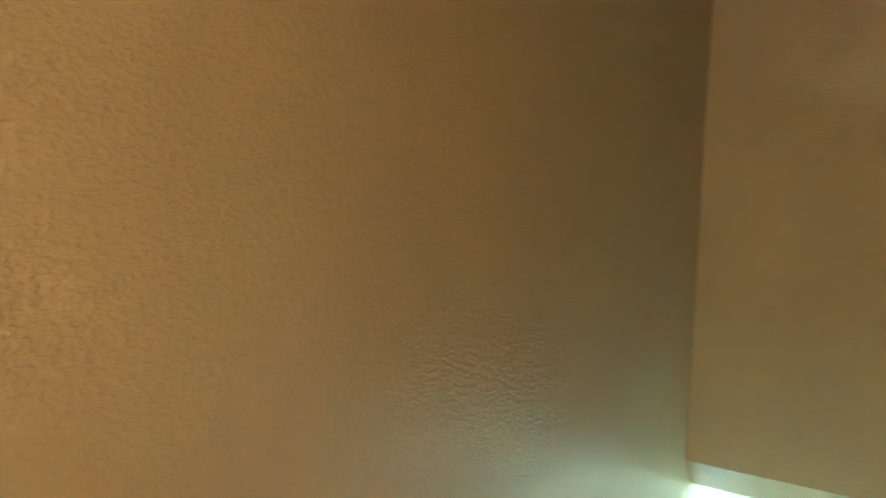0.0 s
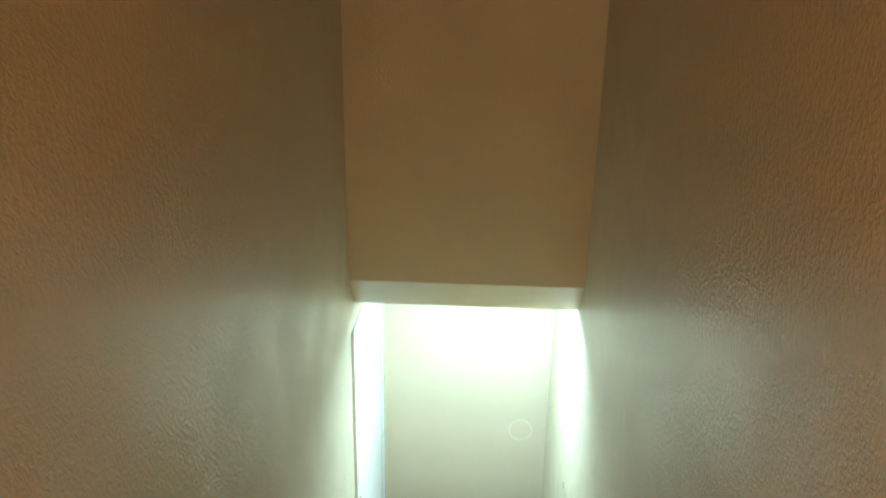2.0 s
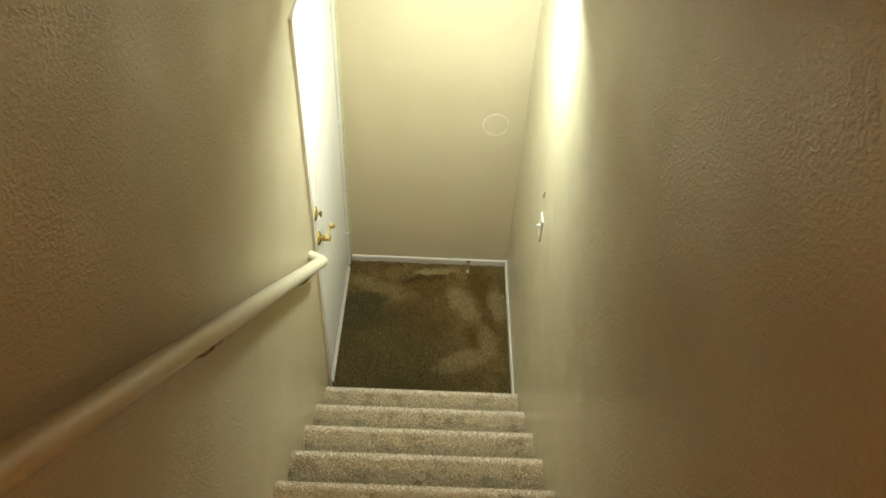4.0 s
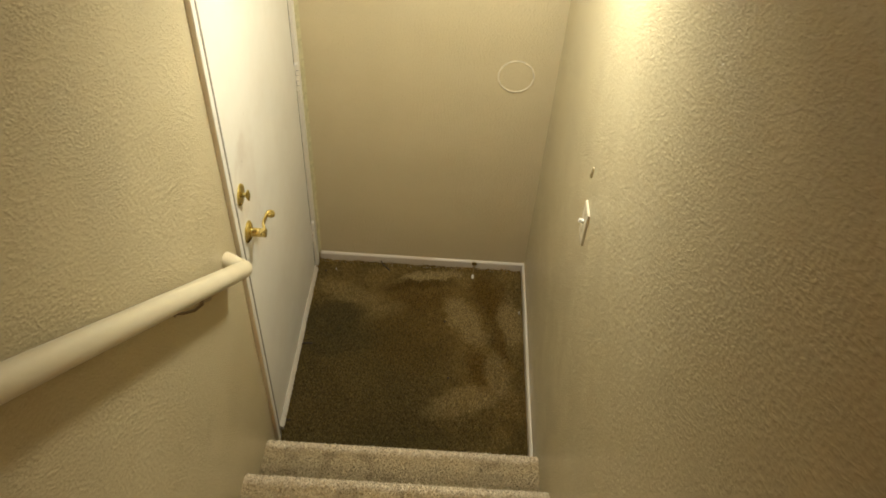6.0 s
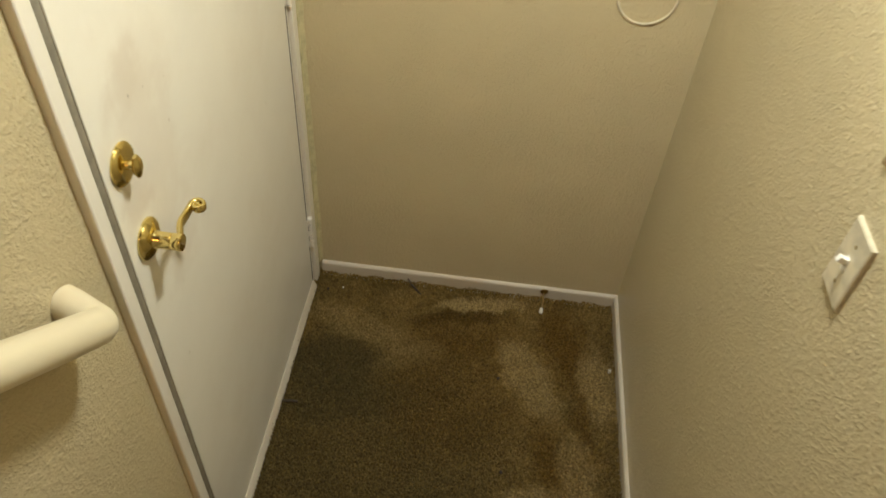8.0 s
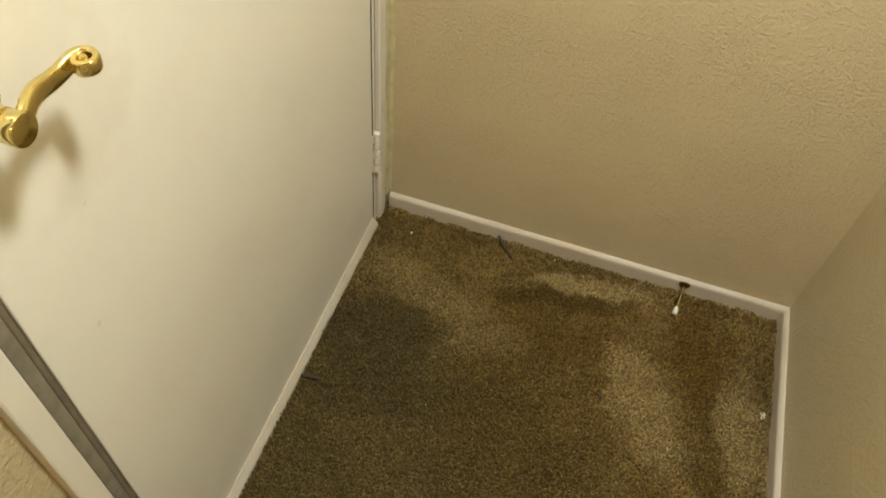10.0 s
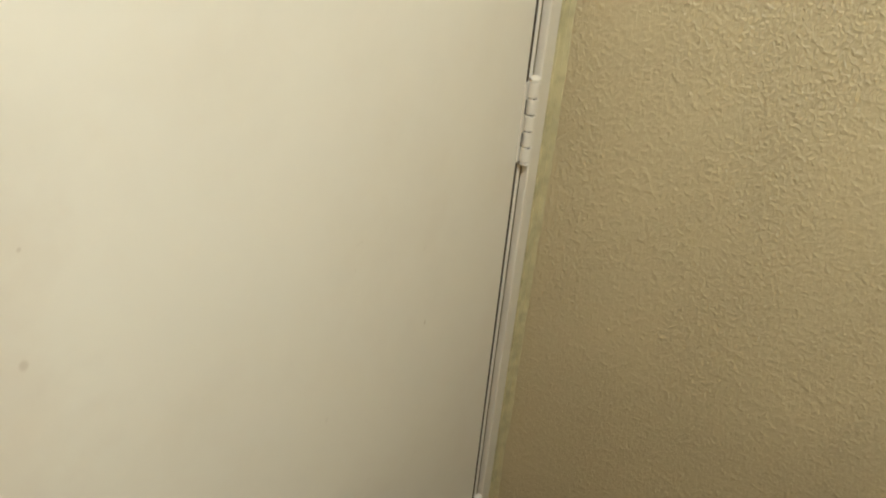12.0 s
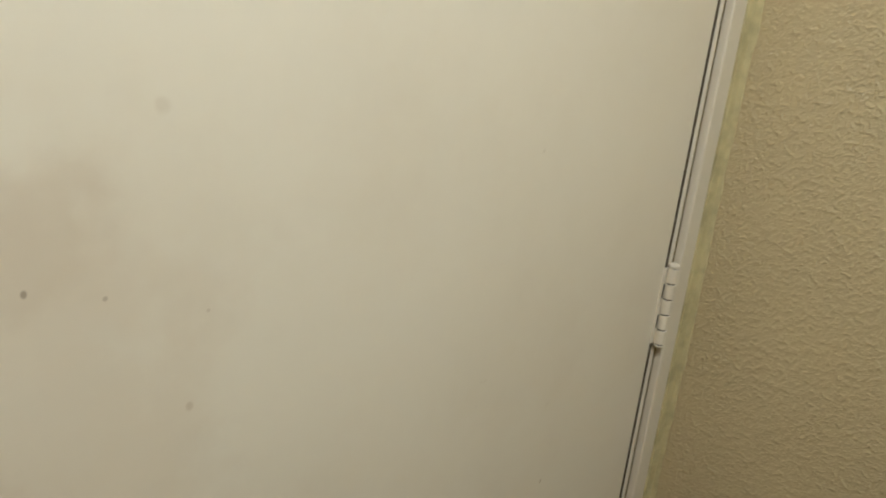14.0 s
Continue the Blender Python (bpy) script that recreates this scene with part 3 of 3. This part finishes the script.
whole("baseboard_end", prism([(-d, z) for d, z in board_profile(0.061)], "x", 0.0187, W), BASE, "scuffed white baseboard along the end wall", "baseboard", "structure")
whole("baseboard_right", prism([(W - d, z) for d, z in board_profile(0.061)], "y", NOSE_Y + 0.002, -0.0112), BASE, "scuffed white baseboard beside the landing carpet", "baseboard", "structure")


# ---- handrail ----
def handrail():
    r, x = 0.0230, 0.057

    def on(y):
        return 1.259 + 0.836 * (-1.273 - y)
    line = [(0.0, -1.060, on(-1.082) + 0.006), (0.010, -1.063, on(-1.082) + 0.005)]
    corner, start, onto = Vector((x, -1.082, on(-1.082))), Vector((x - 0.012, -1.078, on(-1.082) + 0.001)), Vector((x, -1.094, on(-1.094)))
    for k in range(7):
        s = k / 6
        line.append(tuple(start * (1 - s) ** 2 + corner * 2 * s * (1 - s) + onto * s ** 2))
    ys = np.linspace(-1.11, -3.42, 30)
    line += [(x, y, on(y)) for y in ys]
    line += [(0.055, -3.448, on(-3.445)), (0.035, -3.458, on(-3.452)), (0.0, -3.458, on(-3.452))]
    h = thing("handrail", (0, -2.2, on(-2.2)), "round cream painted wooden handrail returned to the wall", "handrail")
    part("rail", sweep(line, circle(r, 28), (0.02, 0.35, 1)), RAIL, h, smooth=True)
    for y in (-1.355, -2.262, -2.950):
        low = on(y) - 0.050
        b = part("bracket", sweep([(0.0, y - 0.030, low), (0.018, y - 0.028, low), (0.040, y - 0.020, low + 0.002), (x - 0.002, y - 0.008, on(y) - 0.040), (x, y, on(y) - 0.026)],
                                  circle(0.0036, 12), (0, 1, 0.2)), BRACKET, h, "small dark tan metal rail bracket", True)
        part("bracket_plate", lathe([(0.0, 0.009), (0.002, 0.0085), (0.004, 0.006)], (0.0, y - 0.030, low), (1, 0, 0), 20), BRACKET, b, smooth=True)
        part("bracket_saddle", prism([(y - 0.024, on(y - 0.024) - 0.0330), (y - 0.012, on(y - 0.012) - 0.0385), (y + 0.014, on(y + 0.014) - 0.0400), (y + 0.024, on(y + 0.024) - 0.0340),
                                      (y + 0.024, on(y + 0.024) - 0.0280), (y - 0.024, on(y - 0.024) - 0.0280)], "x", x - 0.009, x + 0.009), BRACKET, b)
        for f in (y - 0.016, y + 0.016):
            part("saddle_screw", lathe([(0, 0.003), (0.003, 0.002)], (x, f, on(f) - 0.0370), (0, 0, -1), 10), DARK_BRASS, b)


handrail()


# ---- light switch, hook, round cover ----
def light_switch():
    y, z, x = -0.904, 1.172, W
    h = thing("light_switch", (x, y, z), "ivory plastic toggle light switch plate on the wall", "light switch")
    bm = box(x - 0.0065, x, y - 0.032, y + 0.032, z - 0.0545, z + 0.0545)
    edges = [e for e in bm.edges if all(v.co.x < x - 0.001 for v in e.verts)]
    bmesh.ops.bevel(bm, geom=edges, offset=0.0035, segments=3, affect="EDGES", profile=0.5)
    part("plate", bm, IVORY, h)
    part("toggle_slot", box(x - 0.0072, x - 0.006, y - 0.0052, y + 0.0052, z - 0.012, z + 0.012, 0.0005), PLASTIC, h)
    bm = box(x - 0.022, x - 0.0066, y - 0.004, y + 0.004, z - 0.003, z + 0.006, 0.001)
    bmesh.ops.transform(bm, matrix=Matrix.Translation((x, y, z)) @ Matrix.Rotation(radians(24), 4, "Y") @ Matrix.Translation((-x, -y, -z)), verts=bm.verts)
    part("toggle", bm, PLASTIC, h)
    for dz in (-0.030, 0.030):
        part("plate_screw", lathe([(0, 0.0030), (0.0008, 0.0026), (0.001, 0)], (x - 0.0062, y, z + dz), (-1, 0, 0), 12), STEEL, h)


light_switch()

hook = thing("wall_hook", (W, -0.858, 1.300), "small painted-over hook stub on the wall", "hook")
part("hook_plate", sweep([(W - 0.0005, -0.858, 1.326), (W - 0.0010, -0.858, 1.320), (W - 0.0016, -0.858, 1.312), (W - 0.0028, -0.858, 1.304), (W - 0.0036, -0.858, 1.299), (W - 0.0010, -0.858, 1.296)],
                         lambda s: [(0.0048 * (0.55 + 0.6 * math.sin(math.pi * min(0.9, s * 0.85 + 0.1))) * c, 0.0030 * d) for c, d in circle(1.0, 14)], (0, 1, 0)), WALL, hook, smooth=True)
part("hook_tip", lathe([(0.0, 0.0040), (0.002, 0.0036), (0.004, 0.0024), (0.0048, 0.0)], (W - 0.0030, -0.858, 1.3005), (-1, 0, 0.5), 16), WALL, hook, smooth=True)

cover = thing("wall_cover_plate", (0.798, 0, 1.040), "round painted-over cover plate on the end wall", "cover plate")
part("plate", lathe([(0.0, 0.0625), (0.0016, 0.0620), (0.0018, 0.0)], (0.798, 0, 1.040), (0, -1, 0), 64), WALL, cover)
part("rim", sweep([(0.798 + 0.0645 * math.cos(a), -0.0016, 1.040 + 0.0645 * math.sin(a)) for a in np.linspace(0, 2 * math.pi, 73)], circle(0.0032, 10), (0, 1, 0)),
     RIM, cover, "raised painted rim", True)


# ---- small things on the floor ----
def doorstop():
    base, tip = Vector((0.7205, -0.0125, 0.050)), Vector((0.714, -0.080, 0.030))
    d = (tip - base)
    h = thing("doorstop", base, "dull brass rod doorstop with white rubber tip", "doorstop")
    part("rosette", lathe([(0.0, 0.0125), (0.002, 0.012), (0.005, 0.007), (0.006, 0.004)], base, (0, -1, -0.1), 24), DARK_BRASS, h, "dark screw base", True)
    part("rod", lathe([(0.0, 0.0026), (d.length - 0.012, 0.0026)], base, d, 14), STEEL, h, smooth=True)
    part("rubber_tip", lathe([(d.length - 0.014, 0.0030), (d.length - 0.012, 0.0050), (d.length, 0.0056), (d.length + 0.004, 0.0046), (d.length + 0.005, 0)], base, d, 20), RUBBER, h, "white rubber tip", True)


doorstop()


def stick(points, r, name, label, mat=TWIG):
    bm = sweep(points, lambda s: circle(r * (0.65 + 0.5 * math.sin(2.2 * s + 0.5)), 8), (0.1, 0.2, 1))
    return whole(name, bm, mat, label, "debris", smooth=True)


stick([(0.292, -0.014, 0.034), (0.303, -0.026, 0.026), (0.318, -0.038, 0.020), (0.339, -0.056, 0.015)], 0.0027, "twig", "thin dark twig leaning against the baseboard")
stick([(0.008, -0.496, 0.012), (0.024, -0.494, 0.017), (0.040, -0.491, 0.015), (0.056, -0.490, 0.013)], 0.0034, "twig", "short dark stick poking out under the door")
stick([(0.006, -0.858, 0.012), (0.018, -0.860, 0.016), (0.032, -0.857, 0.013)], 0.0026, "twig", "dark scrap beside the door foot")


def crumb(x, y, size, mat, name, label, seed):
    bm = bmesh.new()
    bmesh.ops.create_icosphere(bm, subdivisions=2, radius=size)
    for v in bm.verts:
        v.co *= 1 + 0.5 * noise.noise(v.co / size * 1.3 + Vector((seed, 0, 0)))
        v.co.z *= 0.55
        v.co.y *= 1.35
    bmesh.ops.translate(bm, vec=(x, y, 0.0105 + size * 0.4), verts=bm.verts)
    whole(name, bm, mat, label, "debris", smooth=True)


crumb(0.922, -0.256, 0.0062, LINT, "paper_scrap", "small white paper scrap on the carpet by the baseboard", 1.0)
for k, (x, y) in enumerate(((0.095, -0.062), (0.372, -0.018), (0.43, -0.020))):
    crumb(x, y, 0.0026, LINT, "crumb", "tiny pale crumb on the carpet", 3.0 + k)
for k, (x, y) in enumerate(((0.625, -0.62), (0.60, -0.33), (0.05, -0.075), (0.935, -0.66))):
    crumb(x, y, 0.0040, TWIG, "crumb", "tiny dark crumb on the carpet", 9.0 + k)


# ---- lamps ----
def ceiling_lamp(x, y, z, r, drop, colour, power, label):
    """A shallow flush ceiling lamp; its frosted dome gives the light."""
    h = thing("ceiling_lamp", (x, y, z), label, "ceiling lamp")
    part("base", lathe([(0.0, r + 0.006), (0.014, r + 0.006), (0.018, r + 0.002)], (x, y, z), (0, 0, -1), 40), PLASTIC, h, smooth=True)
    dome = lathe([(0.016, r)] + [(0.018 + drop * math.sin(a), r * math.cos(a)) for a in np.linspace(0.1, math.pi / 2 - 0.02, 12)], (x, y, z), (0, 0, -1), 40)
    part("dome", dome, glowing("lamp_glow", colour, power), h, "glowing frosted dome", True)


ceiling_lamp(0.65, -0.735, LOW_CEIL, 0.095, 0.016, LOWER_COLOR, LOWER_POWER, "lit frosted dome lamp on the landing ceiling")
ceiling_lamp(0.47, -5.05, UP_CEIL, 0.12, 0.068, UPPER_COLOR, UPPER_POWER * 0.34, "warm lit frosted dome lamp above the stairs")
